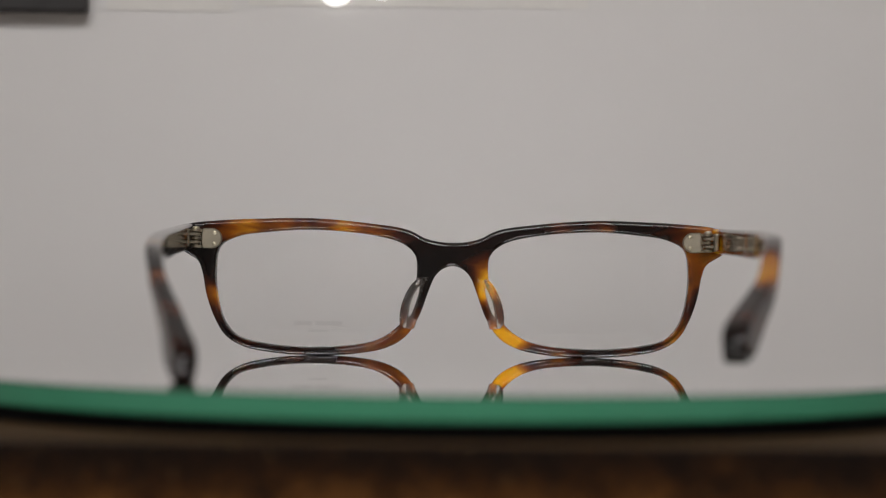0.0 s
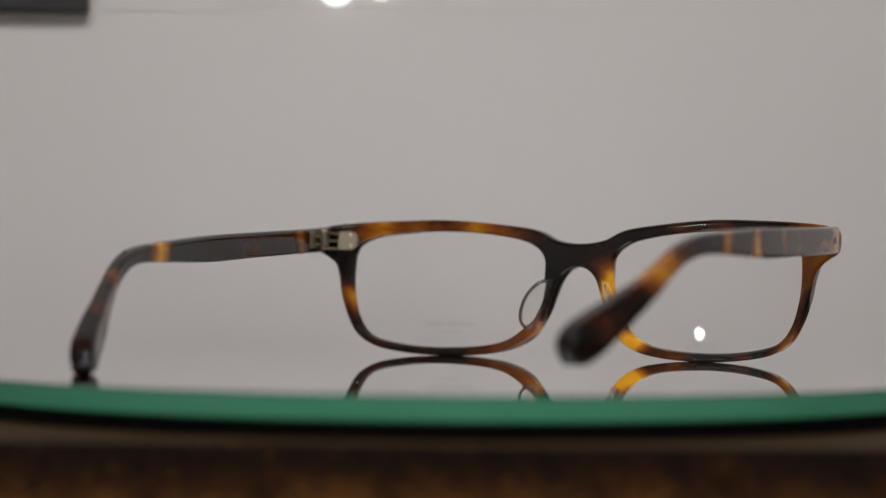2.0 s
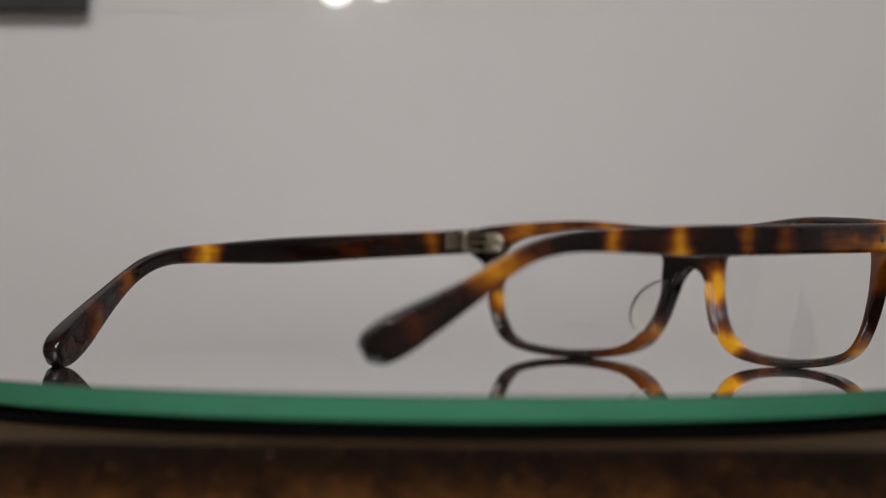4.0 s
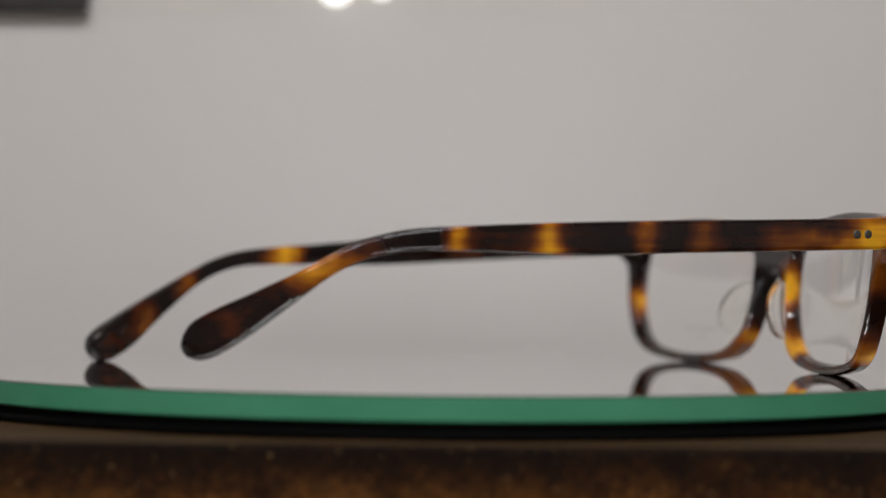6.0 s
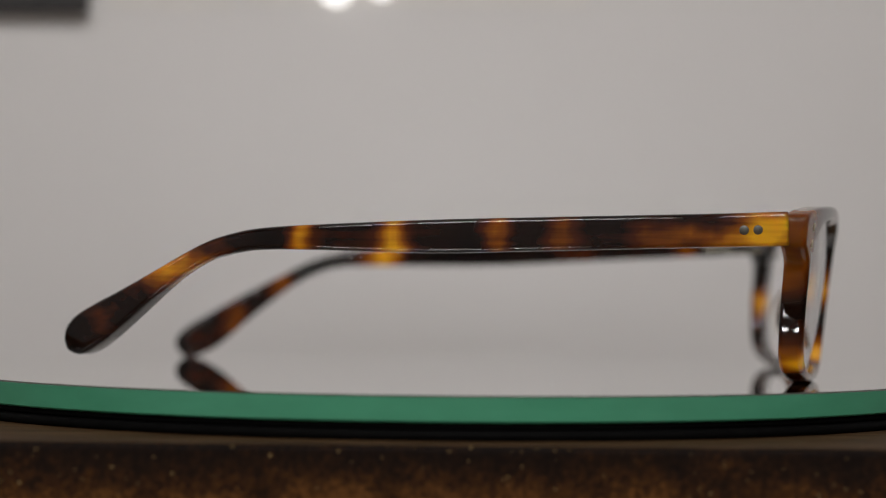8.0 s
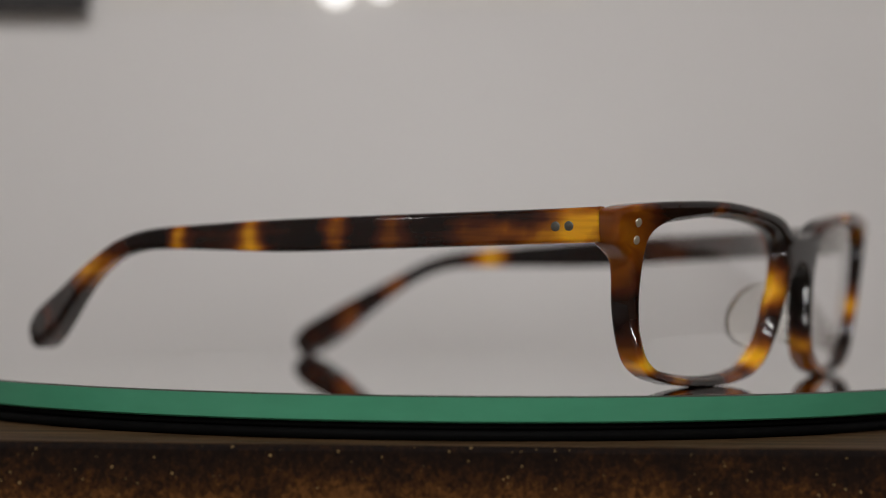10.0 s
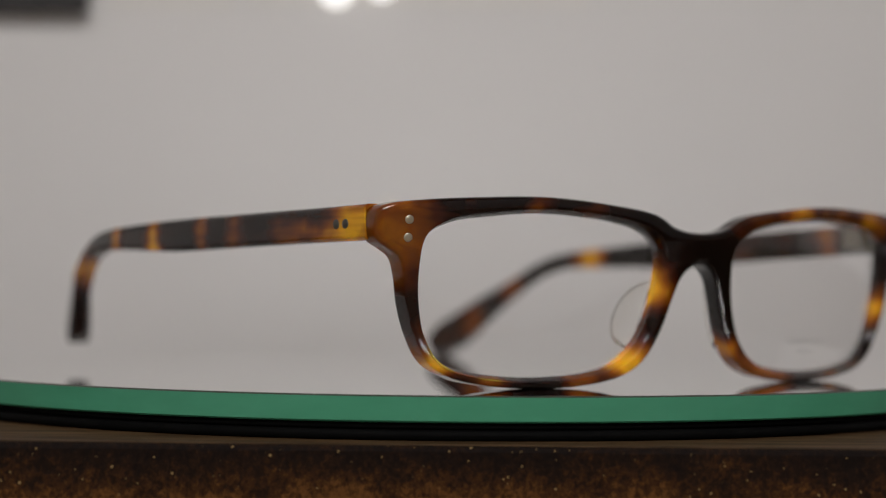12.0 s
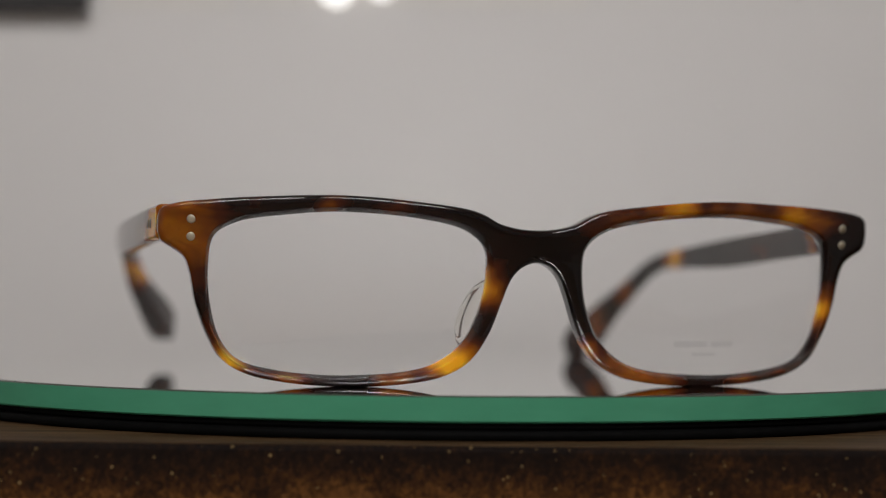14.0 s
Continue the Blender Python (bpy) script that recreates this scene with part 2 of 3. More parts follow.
WY = 0.160                         # face of the wall behind the table
slab("floor", -2.0, 2.0, -4.6, WY + 0.12, -0.1, 0.0, FLOOR, "brown shop floor under the table", "floor")
slab("wall_north", -2.0, 2.0, WY, WY + 0.12, 0.0, CEIL, WALL, "light warm grey smooth wall behind the table", "wall")
slab("wall_south", -2.0, 2.0, -4.6, -4.48, 0.0, CEIL, PAINT, "plain taupe painted wall", "wall")
slab("wall_west", -2.12, -2.0, -4.6, WY + 0.12, 0.0, CEIL, PAINT, "plain taupe painted wall", "wall")
slab("wall_east", 2.0, 2.12, -4.6, WY + 0.12, 0.0, CEIL, PAINT, "plain taupe painted wall", "wall")
slab("ceiling", -2.12, 2.12, -4.6, WY + 0.12, CEIL, CEIL + 0.1, CEILING_PAINT, "plain white ceiling", "ceiling")


def ceiling_light(x, y):
    root = tagged(new("ceiling_light"), "long narrow white ceiling light, switched on", "ceiling light", group="ceiling lights")
    root.location = (x, y, CEIL)
    for x0, x1, y0, y1 in ((-0.48, 0.48, -0.09, -0.071), (-0.48, 0.48, 0.071, 0.09), (-0.48, -0.461, -0.0705, 0.0705), (0.461, 0.48, -0.0705, 0.0705)):
        bm = bmesh.new()
        box(bm, x0, x1, y0, y1, -0.024, 0.0, 0.002)
        part("frame_bar", bm, CEILING_PAINT, root, smooth=False)
    bm = bmesh.new()
    box(bm, -0.460, 0.460, -0.0700, 0.0700, -0.012, -0.001, 0.002)
    part("diffuser", bm, PANEL_GLOW, root, "glowing white diffuser", smooth=False)
    return root


for lx, ly in LAMPS:
    ceiling_light(lx, ly)


def globe_lamp():
    """The bright lamp beside the camera that glints in the lenses."""
    root = tagged(new("globe_lamp"), "small bright round white pendant lamp", "lamp")
    at = Vector((-1.47, -0.89, TOP + 0.62))
    root.location = at
    bm = bmesh.new()
    bmesh.ops.create_uvsphere(bm, u_segments=32, v_segments=20, radius=0.030)
    part("globe", bm, GLOBE_GLOW, root, "glowing white glass globe")
    bm = bmesh.new()
    lathe(bm, [(0, 0.090), (0.015, 0.090), (0.024, 0.082), (0.026, 0.026), (0, 0.024)], 24)
    part("cap", bm, DARK, root)
    bm = bmesh.new()
    lathe(bm, [(0.0025, 0.088), (0.0025, CEIL - at.z - 0.001)], 10)
    part("cord", bm, DARK, root)


globe_lamp()


# ---------- table ----------
TABLE_Z = TOP - 0.0080
FRONT_Y = -0.1174


def table():
    root = tagged(new("table"), "dark stained wooden table with a worn speckled edge", "table")
    root.location = (0, 0, TABLE_Z)
    bm = bmesh.new()
    box(bm, -0.70, 0.70, FRONT_Y, WY - 0.003, -0.035, 0.0, 0.0012, 3)
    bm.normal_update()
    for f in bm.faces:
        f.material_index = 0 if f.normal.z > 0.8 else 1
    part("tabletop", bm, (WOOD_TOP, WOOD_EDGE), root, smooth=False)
    for sx in (-1, 1):
        for y in (FRONT_Y + 0.04, WY - 0.05):
            bm = bmesh.new()
            box(bm, sx * 0.64 - 0.022, sx * 0.64 + 0.022, y - 0.022, y + 0.022, -TABLE_Z, -0.0352, 0.002)
            part("leg", bm, WOOD_EDGE, root, smooth=False)
    return root


table()


# ---------- turntable ----------
R = 0.1104


def turntable():
    root = tagged(new("turntable"), "display turntable with mirror glass top and green edge, black base", "turntable")
    root.location = (0, 0, TABLE_Z)
    bm = bmesh.new()
    lathe(bm, [(0, 0), (R - 0.0012, 0), (R - 0.0004, 0.0004), (R - 0.0004, 0.0016), (R - 0.0012, 0.0019), (0, 0.0019)], 256)
    part("base", bm, BLACK, root, "thin black base")
    bm = bmesh.new()
    lathe(bm, [(0, 0.00195), (R - 0.0016, 0.00195), (R - 0.0010, 0.0023), (R - 0.0010, 0.0030), (R - 0.0016, 0.0032), (0, 0.0032)], 256)
    part("rubber_ring", bm, RUBBER, root, "matt black rubber ring")
    bm = bmesh.new()
    z0, z1, c = 0.00325 - 0.008, 0.0, 0.0003
    lathe(bm, [(0, z0), (R - c, z0), (R, z0 + c), (R, z1 - c), (R - c, z1), (0, z1)], 320)
    bmesh.ops.recalc_face_normals(bm, faces=bm.faces)
    bm.normal_update()
    for f in bm.faces:
        f.material_index = 0 if f.normal.z > 0.9 else 2 if f.normal.z > 0.3 else 1
    for e in bm.edges:
        e.smooth = e.calc_face_angle(0) < 0.3
    disc = part("glass_disc", bm, (MIRROR, GREEN, CHAMFER), root, "mirror-bright glass disc with polished green edge", smooth=False)
    for p in disc.data.polygons:
        p.use_smooth = True
    return disc


glass_disc = turntable()


# ---------- things on the wall above the table ----------
def wall_bar():
    bm = bmesh.new()
    box(bm, -0.42, -0.1062, WY - 0.006, WY - 0.0005, TOP + 0.0972, TOP + 0.140, 0.001)
    ob = part("wall_shelf", bm, DARK, None, smooth=False)
    tagged(ob, "black narrow wall shelf on the grey wall", "shelf")


def wall_lamp():
    root = tagged(new("wall_lamp"), "white wall light bar with two small bright bulbs", "wall lamp")
    root.location = (-0.009, WY, TOP + 0.1003)
    bm = bmesh.new()
    box(bm, -0.0503, 0.0503, -0.00025, 0.001, 0.0, 0.03)
    part("housing", bm, CREAM, root, smooth=False)
    for x, r, z in ((-0.0243, 0.0050, 0.0036), (-0.0109, 0.0039, 0.0045)):
        bm = bmesh.new()
        bmesh.ops.create_uvsphere(bm, u_segments=24, v_segments=14, radius=r, matrix=Matrix.Translation((x, -0.0014, z + 0.0012)) @ Matrix.Diagonal((1, 0.3, 1, 1)))
        part("bulb", bm, BULB, root, "small glowing white bulb")


def cream_plate():
    bm = bmesh.new()
    box(bm, -0.1012, -0.0643, WY - 0.00025, WY + 0.001, TOP + 0.0985, TOP + 0.140)
    tagged(part("wall_plate", bm, CREAM, None, smooth=False), "small cream plastic plate on the wall", "plate")


wall_bar()
wall_lamp()
cream_plate()

# ---------- spectacles ----------
MM = 0.001
XC, ARM_XC = 0.53, 0.8              # middle of the front and of the arms, off the turntable's axis
BEND, LEAN, SKEW, FY = 2.17e-3, 0.125, 0.0179, 85.3
THICK = 4.85
CENTRE = Vector((35.5, 22.0))
OPENING = [(36.74, 32.59), (21.28, 31.38), (13.1, 29.26), (9.61, 26.13), (9.11, 20.87), (10.31, 14.3), (13.3, 8.24), (19.28, 3.9), (34.24, 1.93),
           (48.21, 2.89), (54.99, 4.91), (58.18, 8.64), (60.08, 14.81), (60.67, 21.88), (59.68, 27.95), (55.39, 30.57), (47.21, 31.89)]
OUTSIDE = [(0.0, 29.4), (4.0, 29.7), (7.4, 30.6), (10.0, 32.0), (12.8, 33.0), (22.0, 34.3), (36.0, 35.4), (50.0, 35.1), (60.0, 34.5), (67.2, 33.6), (69.3, 32.6), (69.8, 29.5),
           (69.2, 27.0), (67.0, 25.5), (64.9, 23.9), (63.8, 21.0), (62.7, 15.5), (60.5, 9.4), (57.7, 5.0), (53.6, 2.4), (47.0, 0.85), (35.5, 0.0), (24.5, 0.5), (17.0, 2.0),
           (12.15, 4.8), (8.65, 10.0), (6.05, 17.0), (4.6, 20.4), (2.7, 22.4), (0.0, 23.3)]


def front_point(u, z, depth):
    """A place on the curved, leaning front: u from its middle, z up, depth behind its face, in mm."""
    return Vector((XC + u, FY - BEND * u * u + SKEW * u + (z - 30.0) * LEAN - depth, z))


PLUS_SPOTS = [
    (67, 75, 29.5, 8.5, 12, 8, 0.55), (64.5, 73, 21.5, 5, 10, 5.5, 0.24), (58.5, 76, 4.0, 5.0, 9, 3.8, 0.85), (61, 76, 11, 4, 9, 3, 0.18),
    (10.0, 79, 18.5, 4.0, 9, 5.0, 0.85), (16.0, 79, 4.5, 5.0, 9, 3.4, 0.85), (27.5, 79, 1.0, 6, 9, 3, 0.36), (40.0, 81, 33, 3, 9, 3, 0.38), (27.5, 81, 33, 4, 9, 3, 0.32),
    # last three: light shining through the rim's inner wall, painted as amber
    (47.0, 79, 1.0, 4, 9, 3, 0.30), (60.0, 71.0, 22, 1.4, 3.5, 9, 0.42), (9.5, 76.5, 20, 3, 3.5, 7, 0.40), (13, 76, 7, 3.5, 3.5, 4, 0.35),
]
MINUS_SPOTS = [
    (-28.5, 81, 33, 4.5, 9, 4, 0.60), (-52, 77, 32.5, 5.5, 9, 4.5, 0.66), (-43, 79, 33, 5, 9, 3.5, 0.30), (-36, 80, 33, 4, 9, 3.5, 0.26), (-15, 80, 31, 5, 9, 4, 0.36),
    (-21, 81, 33, 5, 9, 4, 0.30), (-58, 76, 32, 3.5, 9, 3.0, 0.3),
    (-58.5, 75, 15.0, 4.0, 9, 4.4, 0.85), (-16, 79, 3.5, 6, 9, 4, 0.42), (-9.5, 79, 7.0, 3.0, 9, 3.5, 0.6), (-24, 79, 1, 6, 9, 3, 0.40), (-42, 78, 1, 5, 9, 3, 0.36),
    (-51, 77, 3.0, 3, 9, 2, 0.2),
]
FRONT_SPOTS = PLUS_SPOTS + MINUS_SPOTS


def front_frame(root):
    opening = rounded(OPENING)
    outside = rounded(OUTSIDE, closed=False)
    # rays from the lens's middle: through every place of the outside, and across the seam at the bridge
    angles = [math.atan2(p.y - CENTRE.y, p.x - CENTRE.x) for p in outside]
    lo, hi = sorted(a for a in (angles[0], angles[-1]))
    angles += [lo + (hi - lo) * k / 8 for k in range(2, 7)]
    angles = sorted(angles)
    angles = [a for k, a in enumerate(angles) if k == 0 or a - angles[k - 1] > 1e-5]
    # across the rim: (how far from opening to outside, mm inset from there, mm behind the face)
    prof = [(0, -0.22, 1.95), (0, -0.15, 1.7), (0, 0.0, 1.35), (0, 0.42, 0.42), (0, 0.58, 0.16), (0, 0.8, 0.02), (0.5, 0, 0.0), (1, 1.25, 0.0), (1, 0.85, 0.03), (1, 0.42, 0.18), (1, 0.12, 0.48), (1, 0.0, 1.1),
            (1, 0.0, THICK - 1.0), (1, 0.12, THICK - 0.42), (1, 0.45, THICK - 0.12), (1, 0.9, THICK), (1, 1.25, THICK), (0, 0.8, THICK), (0, 0.35, THICK - 0.12), (0, 0.0, THICK - 0.42), (0, -0.18, THICK - 1.0)]
    bm = bmesh.new()
    inner, outer, seam = [], [], []
    for phi in angles:
        d = Vector((math.cos(phi), math.sin(phi)))
        ri, ro = radius_at(opening, CENTRE, phi, True), radius_at(outside, CENTRE, phi, False)
        to_seam = -CENTRE.x / d.x if d.x < -1e-6 else 1e9
        if ro is None or ro > to_seam - 1e-4:
            ro = to_seam
        # next to the seam's ends the rounded edge needs room
        end = CENTRE + d * ro
        if end.x < 1e-3 and (23.3005 < end.y < 24.7 or 28.0 < end.y < 29.3995):
            continue
        inner.append(CENTRE + d * ri)
        outer.append(CENTRE + d * ro)
        seam.append(outer[-1].x < 1e-3)

    def normal_at(line, i, skip):
        n = len(line)
        a, c = (i - 1) % n, (i + 1) % n
        if skip and skip[i]:
            if skip[a] and skip[c]:
                return Vector((0, 0))
            a, c = (i, c) if skip[a] else (a, i)
        t = line[c] - line[a]
        return Vector((t.y, -t.x)).normalized()

    for side in (1, -1):
        loop = []
        for i, (qi, qo) in enumerate(zip(inner, outer)):
            ni, no = normal_at(inner, i, None), normal_at(outer, i, seam)
            row = []
            for end, inset, depth in prof:
                q = (qi + ni * 0.8 + qo - no * 1.25) / 2 if end == 0.5 else qi + ni * inset if end == 0 else qo - no * inset
                row.append(bm.verts.new(front_point(side * (0.0 if seam[i] and end == 1 else max(0.0, q.x)), q.y, depth) * MM))
            loop.append((row, seam[i]))
        n = len(loop)
        for i in range(n):
            (a, sa), (c, sc) = loop[i], loop[(i + 1) % n]
            for k in range(len(prof)):
                j = (k + 1) % len(prof)
                if sa and sc and 7 <= k < 16:
                    continue
                q = (a[k], a[j], c[j], c[k])
                bm.faces.new(q if side < 0 else q[::-1])
    bmesh.ops.remove_doubles(bm, verts=bm.verts, dist=0.00002)
    bmesh.ops.recalc_face_normals(bm, faces=bm.faces)
    ob = part("front", bm, TORTOISE, root, "tortoiseshell acetate front, dark brown with amber patches")
    clouds(ob, FRONT_SPOTS)
    flat = ob.modifiers.new("weighted_normal", "WEIGHTED_NORMAL")
    flat.mode = "FACE_AREA"
    flat.weight = 50
    for side in (1, -1):
        for z in (30.75, 27.55):
            bm = bmesh.new()
            u = 63.9
            p = front_point(side * u, z, -0.10)
            nrm = Vector((2 * BEND * u * side - SKEW, 1, -LEAN)).normalized()
            m = Matrix.Translation(p * MM) @ nrm.to_track_quat("Z", "Y").to_matrix().to_4x4()
            lathe(bm, [(0, 0.00005), (0.00065, 0.00004), (0.00080, -0.00002), (0.00085, -0.0004)], 20, m)
            pin = part("rivet", bm, RIVET, ob, "small round metal rivet")
            pin.data.transform(Matrix.Translation(-p * MM))
            pin.location = p * MM
            if side > 0 and z > 30:
                cam.data.dof.focus_object = pin
    return ob


LENS_CURVE = 3.7e-3


def lens_point(u, z, depth):
    """On a lens: a shallow dome of its own, set in the curved front."""
    a = abs(u)
    y = FY - 0.176 - 0.150 * (a - 9) + SKEW * u + LENS_CURVE * (650 - (a - 34.5) ** 2 - (z - 17) ** 2) + (z - 30.0) * LEAN - depth
    return Vector((XC + u, y, z))


def lens(root, side):
    opening = rounded(OPENING)
    n = 160
    bm = bmesh.new()
    layers = []
    for depth in (2.1, 3.2):
        rings = [[bm.verts.new(lens_point(side * CENTRE.x, CENTRE.y, depth) * MM)]]
        for s in [q / 12 for q in range(1, 13)]:
            ring = []
            for k in range(n):
                phi = 2 * math.pi * k / n
                r = (radius_at(opening, CENTRE, phi, True) + 0.25) * s
                ring.append(bm.verts.new(lens_point(side * (CENTRE.x + r * math.cos(phi)), CENTRE.y + r * math.sin(phi), depth) * MM))
            rings.append(ring)
        layers.append(rings)
        for a, c in zip(rings, rings[1:]):
            for k in range(n):
                j = (k + 1) % n
                bm.faces.new((a[0], c[k], c[j]) if len(a) == 1 else (a[k], c[k], c[j], a[j]))
    for k in range(n):
        j = (k + 1) % n
        bm.faces.new((layers[0][-1][k], layers[1][-1][k], layers[1][-1][j], layers[0][-1][j]))
    bmesh.ops.recalc_face_normals(bm, faces=bm.faces)
    for rings in layers:
        for k in range(n):
            bm.edges.get((rings[-1][k], rings[-1][(k + 1) % n])).smooth = False
    ob = part("lens", bm, LENS, root, "clear demo lens")
    ob.visible_shadow = False
    return ob


def lens_print(parent):
    """Faint grey print low on one demo lens, as plain bars."""
    for u0, u1, z0, z1 in ((-41.0, -36.2, 7.55, 8.75), (-35.4, -28.4, 7.55, 8.75), (-37.2, -32.2, 5.85, 6.45)):
        bm = bmesh.new()
        k = 8
        lo, hi = [], []
        for i in range(k + 1):
            u = u0 + (u1 - u0) * i / k
            lo.append(bm.verts.new(lens_point(u, z0, 2.05) * MM))
            hi.append(bm.verts.new(lens_point(u, z1, 2.05) * MM))
        for i in range(k):
            bm.faces.new((lo[i], lo[i + 1], hi[i + 1], hi[i]))
        part("print_bar", bm, PRINT_FAINT, parent, "faint grey printed bar")


PRINT_FAINT = clear_material("faint_grey_print", (0.91, 0.91, 0.91), 0.3, 1.02)


def nose_pad(root, side):
    """A clear half-moon pad behind the rim, towards the nose."""
    bm = bmesh.new()
    rows = []
    n = 22
    for i in range(n + 1):
        a = math.pi * i / n
        # half-moon in the plane of depth and height, leaning with the rim
        h = 13.7 + 6.7 * math.cos(a)
        w = 6.3 * math.sin(a) ** 0.8
        u_edge = 8.0 + 0.30 * (15.0 - h) + 0.35
        rows.append((h, w, u_edge))
    front, back = [], []
    for s, store in ((-1.0, front), (1.0, back)):
        for h, w, ue in rows:
            line = []
            for f in (0.0, 0.4, 0.72, 0.82, 0.9, 0.96, 1.0):
                thin = math.sqrt(max(0.04, 1 - max(0.0, (f - 0.72) / 0.28) ** 2))
                line.append(bm.verts.new(front_point(side * (ue + 0.58 * w * f + s * thin), h, THICK - 0.6 + w * f) * MM))
            store.append(line)
    for st in (front, back):
        for a, c in zip(st, st[1:]):
            for k in range(6):
                bm.faces.new((a[k], a[k + 1], c[k + 1], c[k]))
    for a, c, e, g in zip(front, front[1:], back, back[1:]):
        bm.faces.new((a[6], c[6], g[6], e[6]))
        bm.faces.new((a[0], c[0], g[0], e[0]))
    bmesh.ops.remove_doubles(bm, verts=bm.verts, dist=0.00002)
    bmesh.ops.recalc_face_normals(bm, faces=bm.faces)
    ob = part("nose_pad", bm, PAD, root, "clear acetate nose pad")
    ob.visible_shadow = False
    return ob


# along each arm: y, z, x outwards, height, thickness (mm); the arm on the negative side droops and bends further in
ARM_HIGH = [(72.5, 30.3, 67.8, 6.55, 3.6), (59, 29.85, 68.9, 6.4, 3.8), (28, 28.95, 69.9, 6.45, 3.9), (5.6, 28.3, 70.1, 6.4, 3.9), (-16, 28.0, 69.4, 5.0, 3.9), (-27, 27.65, 68.5, 4.3, 3.8),
    (-33, 26.85, 67.7, 3.9, 3.8), (-38.7, 25.2, 66.7, 3.6, 3.8), (-44.5, 22.15, 65.5, 3.7, 3.9), (-50, 18.55, 63.9, 4.7, 4.1), (-56, 14.6, 61.2, 6.2, 4.5), (-61.5, 11.15, 58.7, 7.6, 5.0),
    (-65.1, 8.95, 57.1, 7.9, 5.2), (-67.2, 7.55, 56.2, 7.1, 5.1), (-68.5, 6.7, 55.8, 5.6, 4.7), (-69.2, 6.25, 55.6, 3.9, 4.0), (-69.55, 6.02, 55.4, 1.6, 2.8)]
ARM_LOW = [(72.0, 30.3, 67.8, 6.5, 3.6), (59, 29.5, 68.2, 6.3, 3.8), (30, 28.0, 67.3, 6.35, 3.9), (5, 26.65, 65.9, 6.4, 3.9), (-16, 25.7, 63.9, 5.0, 3.8), (-27, 25.15, 62.5, 4.2, 3.7),
    (-34, 24.4, 61.4, 3.7, 3.5), (-40, 22.65, 60.25, 3.5, 3.4), (-46, 19.55, 58.8, 3.7, 3.3), (-52, 15.65, 56.7, 4.8, 3.4), (-58, 11.5, 54.4, 6.3, 3.9), (-63.5, 7.35, 52.5, 7.7, 4.5),
    (-67.6, 4.65, 50.9, 7.9, 4.8), (-69.8, 3.25, 50.1, 7.1, 4.7), (-71.2, 2.35, 49.6, 5.6, 4.3), (-71.9, 1.9, 49.4, 3.9, 3.7), (-72.25, 1.67, 49.3, 1.6, 2.6)]
ARMS = {1: ARM_HIGH, -1: ARM_LOW}
HIGH_SPOTS = [(69, 69, 29, 9, 8, 9, 0.72), (69, 54, 28.0, 9, 11, 3.4, 0.56), (69, 31, 29, 9, 2.8, 9, 0.24), (69, 27.5, 27, 9, 5, 3, 0.2), (69, 17.5, 28, 9, 3.0, 9, 0.58), (69, -2.5, 28, 9, 3.4, 9, 0.74),
    (69, 0.5, 26, 9, 4.0, 3, 0.3), (69, -20, 27, 9, 3.2, 9, 0.70), (66, -43, 22.5, 9, 8.0, 5, 0.70), (64, -50, 20, 9, 6, 3, 0.35), (58, -63, 10, 9, 4, 6, 0.30), (69, -10, 27, 9, 5, 3, 0.18), (71, 70, 30, 9, 3.0, 1.6, 0.5)]
LOW_SPOTS = [(-68, 53, 29, 9, 4, 9, 0.62), (-67, 24, 26, 9, 6, 4, 0.30), (-68, 40, 27, 9, 3, 9, 0.22), (-63, -22.5, 25.4, 9, 5.2, 9, 0.82), (-58, -47.6, 18.6, 9, 3.8, 5, 0.50),
    (-54, -59, 11, 9, 3.6, 6, 0.48), (-50, -69, 4, 9, 3.0, 6, 0.2)]
ARM_SPOTS = {1: HIGH_SPOTS, -1: LOW_SPOTS}


def slab_section(thick, high):
    """The outline of a bar cut from a sheet, its four edges rounded: 28 places, more of them on the tall faces."""
    r = min(0.95, 0.42 * min(thick, high))
    hx, hy = thick / 2, high / 2
    pts = []
    for q, (sx, sy) in enumerate(((1, 1), (-1, 1), (-1, -1), (1, -1))):
        for k in range(5):
            g = math.pi / 2 * (q + k / 4)
            pts.append((sx * (hx - r) + r * math.cos(g), sy * (hy - r) + r * math.sin(g)))
        # on the way to the next corner: across the edge, then down the face
        steps = (0.5,) if q % 2 == 0 else (0.25, 0.5, 0.75)
        for f in steps:
            if q % 2 == 0:
                pts.append((sx * (hx - r) * (1 - 2 * f), sy * hy))
            else:
                pts.append((sx * hx, sy * (hy - r) * (1 - 2 * f)))
    return pts


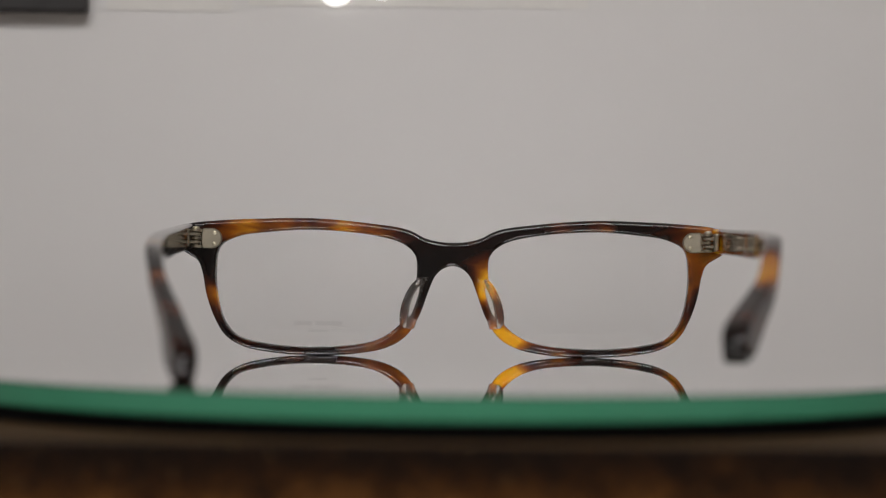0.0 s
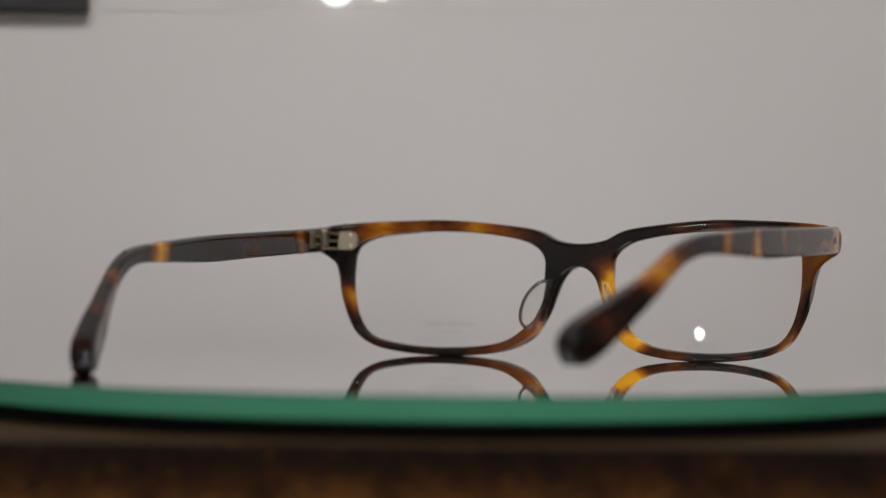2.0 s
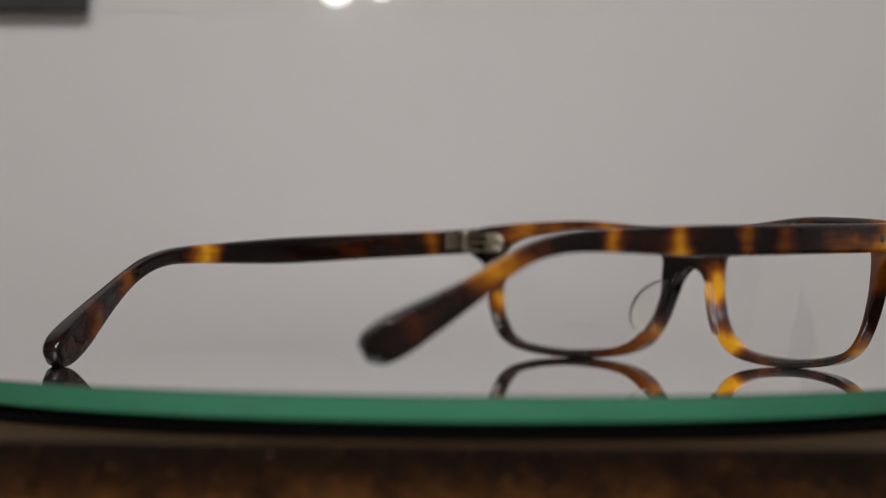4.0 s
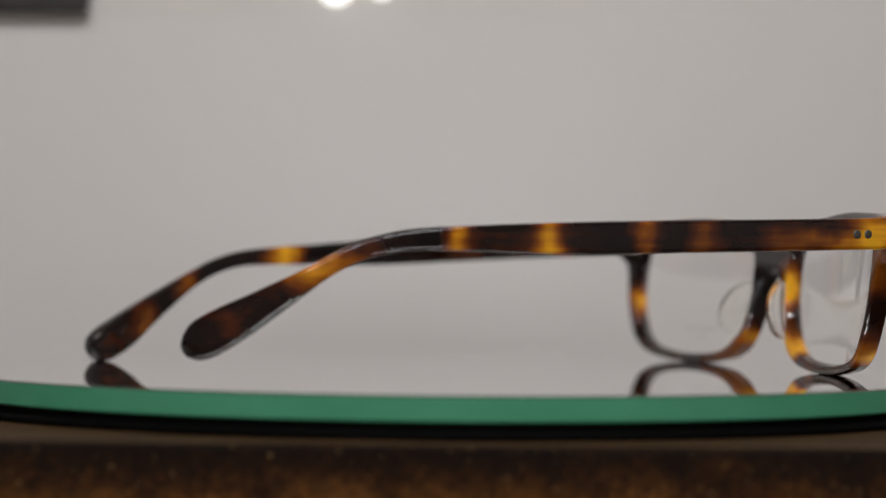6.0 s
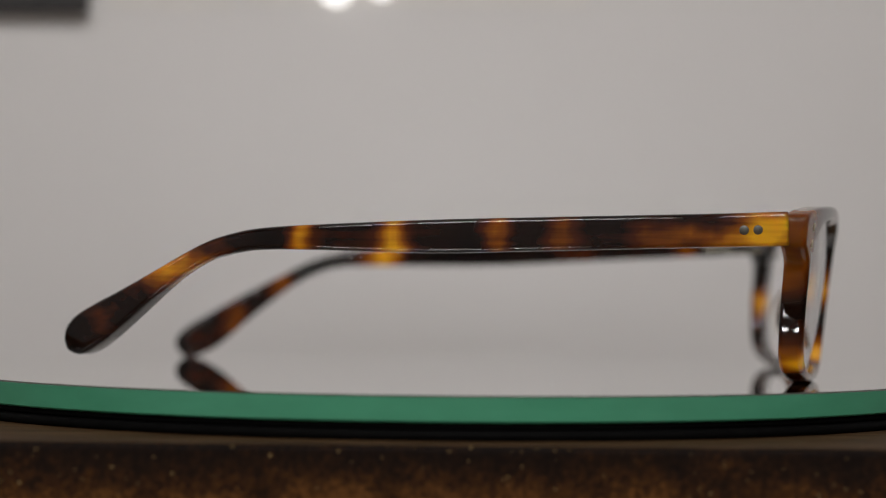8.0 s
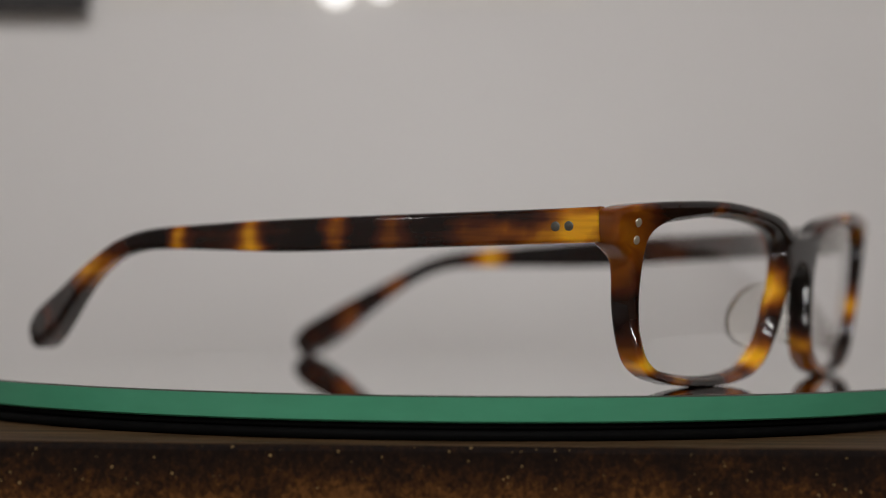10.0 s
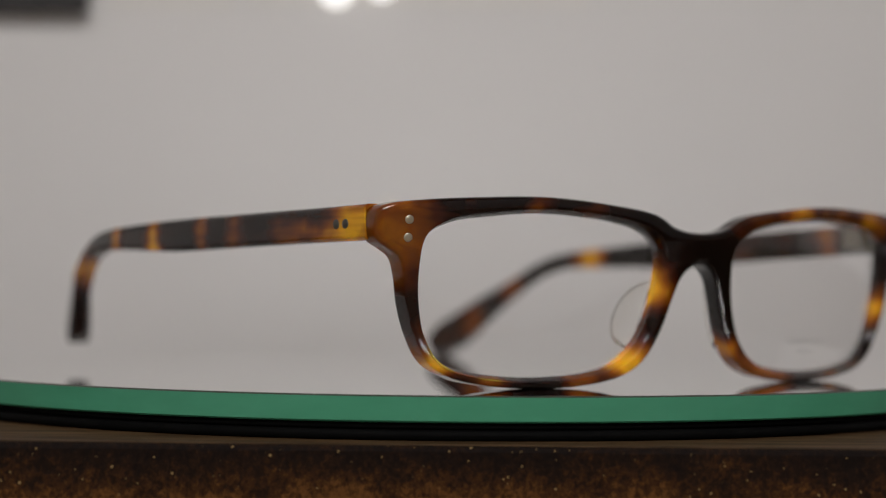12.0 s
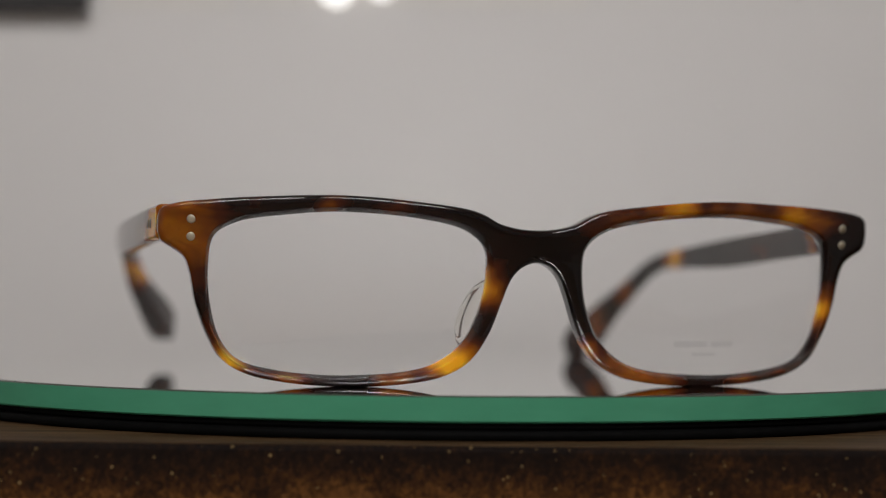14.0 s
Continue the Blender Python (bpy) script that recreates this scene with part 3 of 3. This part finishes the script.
def temple(root, side):
    rows = spline(ARMS[side], 22)
    n = 28
    bm = bmesh.new()
    rings = []
    for i, (y, z, x, high, thick) in enumerate(rows):
        a, c = rows[max(0, i - 1)], rows[min(len(rows) - 1, i + 1)]
        t = Vector((side * (c[2] - a[2]), c[0] - a[0], c[1] - a[1])).normalized()
        up = Vector((0, 0, 1)) - t * t.z
        up.normalize()
        out = t.cross(up)
        out.normalize()
        ring = [bm.verts.new((Vector((ARM_XC + side * x, y, z)) + out * px + up * py) * MM) for px, py in slab_section(thick, high)]
        rings.append(ring)
    for a, c in zip(rings, rings[1:]):
        for k in range(n):
            j = (k + 1) % n
            bm.faces.new((a[k], a[j], c[j], c[k]))
    bm.faces.new(rings[0])
    tip = rings[-1]
    cen = sum((v.co for v in tip), Vector()) / n
    prev = sum((v.co for v in rings[-2]), Vector()) / n
    apex = bm.verts.new(cen + (cen - prev).normalized() * 0.0001)
    for k in range(n):
        bm.faces.new((tip[k], tip[(k + 1) % n], apex))
    bmesh.ops.recalc_face_normals(bm, faces=bm.faces)
    ob = part("temple", bm, ARM_TORTOISE, root, "tortoiseshell acetate arm with amber bands and a curved paddle tip")
    clouds(ob, ARM_SPOTS[side])
    flat = ob.modifiers.new("weighted_normal", "WEIGHTED_NORMAL")
    flat.mode = "FACE_AREA"
    flat.weight = 50
    for y in (64.3, 66.9):
        bm = bmesh.new()
        row = min(rows, key=lambda r: abs(r[0] - y))
        near = min(rows, key=lambda r: abs(r[0] - y - 3))
        slope = (near[2] - row[2]) / (near[0] - row[0])
        p = Vector((ARM_XC + side * (row[2] + (y - row[0]) * slope + row[4] / 2 + 0.03), y, row[1] - 0.1)) * MM
        q = Matrix.Translation(p) @ Vector((side, -slope, 0)).to_track_quat("Z", "Y").to_matrix().to_4x4()
        lathe(bm, [(0, 0.00006), (0.0007, 0.00005), (0.0009, -0.00002), (0.00095, -0.0005)], 24, q)
        part("rivet", bm, RIVET_GREY, ob, "small round metal rivet")
    return ob


def hinge(root, side):
    # rounded plate on the back of the end piece
    bm = bmesh.new()
    u, z = 61.6, 29.8
    for depth, grow in ((THICK - 0.3, 0.0), (THICK + 0.45, 0.0), (THICK + 0.7, -0.3)):
        ring = []
        for k in range(32):
            g = 2 * math.pi * k / 32
            cx, cy = math.cos(g), math.sin(g)
            px = (math.copysign(abs(cx) ** (1.0 if cx < 0 else 0.35), cx)) * (2.6 + grow)
            py = math.copysign(abs(cy) ** (1.0 if cx < 0 else 0.45), cy) * (2.6 + grow)
            ring.append(bm.verts.new(front_point(side * (u + px), z + py, depth) * MM))
        if depth > THICK:
            for k in range(32):
                j = (k + 1) % 32
                bm.faces.new((last[k], last[j], ring[j], ring[k]))
        last = ring
    bm.faces.new(last)
    bmesh.ops.recalc_face_normals(bm, faces=bm.faces)
    for e in bm.edges:
        e.smooth = e.calc_face_angle(0) < 0.5
    ob = part("hinge", bm, METAL, root, "five-barrel nickel hinge with a rounded plate")
    for dz in (-1.4, 1.4):
        bm = bmesh.new()
        p = front_point(side * 60.9, z + dz, THICK + 0.72) * MM
        q = Matrix.Translation(p) @ Vector((0, -1, 0)).to_track_quat("Z", "Y").to_matrix().to_4x4()
        lathe(bm, [(0, 0.00025), (0.00045, 0.0002), (0.0006, 0), (0.0006, -0.0003)], 16, q)
        part("rivet", bm, RIVET, ob)
    # three knuckles stand on the plate, two on the arm's leaf, around one pin
    pin = Vector((XC + side * 64.7, front_point(side * 64.7, z, THICK).y - 7.0, 0))
    for k in range(5):
        bm = bmesh.new()
        z0 = 27.35 + k * 1.0
        q = Matrix.Translation(Vector((pin.x, pin.y, z0)) * MM)
        lathe(bm, [(0, 0), (0.00115, 0), (0.0013, 0.0001), (0.0013, 0.00062), (0.00115, 0.0007), (0, 0.0007)], 20, q)
        if k % 2 == 0:
            y1 = front_point(side * 63.2, z, THICK).y
            box(bm, (pin.x - 1.25) * MM, (pin.x + 0.7) * MM, pin.y * MM, y1 * MM, z0 * MM, (z0 + 0.7) * MM)
        else:
            box(bm, min(pin.x, pin.x + side * 1.6) * MM, max(pin.x, pin.x + side * 1.6) * MM, (pin.y - 2.6) * MM, pin.y * MM, z0 * MM, (z0 + 0.7) * MM)
        part("knuckle", bm, METAL, ob, smooth=False)
    bm = bmesh.new()
    q = Matrix.Translation(Vector((pin.x, pin.y, 32.2)) * MM)
    lathe(bm, [(0, 0.0005), (0.0008, 0.0004), (0.0010, 0.0), (0.0006, -0.0002), (0.0006, -0.0047), (0, -0.0047)], 20, q)
    part("screw", bm, RIVET, ob)
    bm = bmesh.new()
    box(bm, -0.0005, 0.0005, -0.0062, 0.0, -0.0022, 0.0022, 0.0003)
    bmesh.ops.transform(bm, matrix=Matrix.Translation(Vector((XC + side * 66.35, pin.y + 0.6, 29.75)) * MM), verts=bm.verts)
    part("hinge_leaf", bm, METAL, ob, smooth=False)
    return ob


def spectacles():
    root = tagged(new("spectacles"), "open tortoiseshell acetate spectacles with clear demo lenses on the glass disc", "spectacles")
    root.location = (0, 0, TOP)
    front_frame(root)
    for side in (1, -1):
        ob = lens(root, side)
        if side < 0:
            lens_print(ob)
        nose_pad(root, side)
        temple(root, side)
        hinge(root, side)
    return root


glasses = spectacles()


# ---------- what moves ----------
def motions():
    times = [0.5 * k for k in range(29)]
    walk(glasses, [(t, pose(0, 0, TOP, 0, 0, TURN_START + TURN_RATE * t)) for t in times])
    walk(glass_disc, [(t, pose(0, 0, 0.008, 0, 0, TURN_START + TURN_RATE * t)) for t in times])


motions()
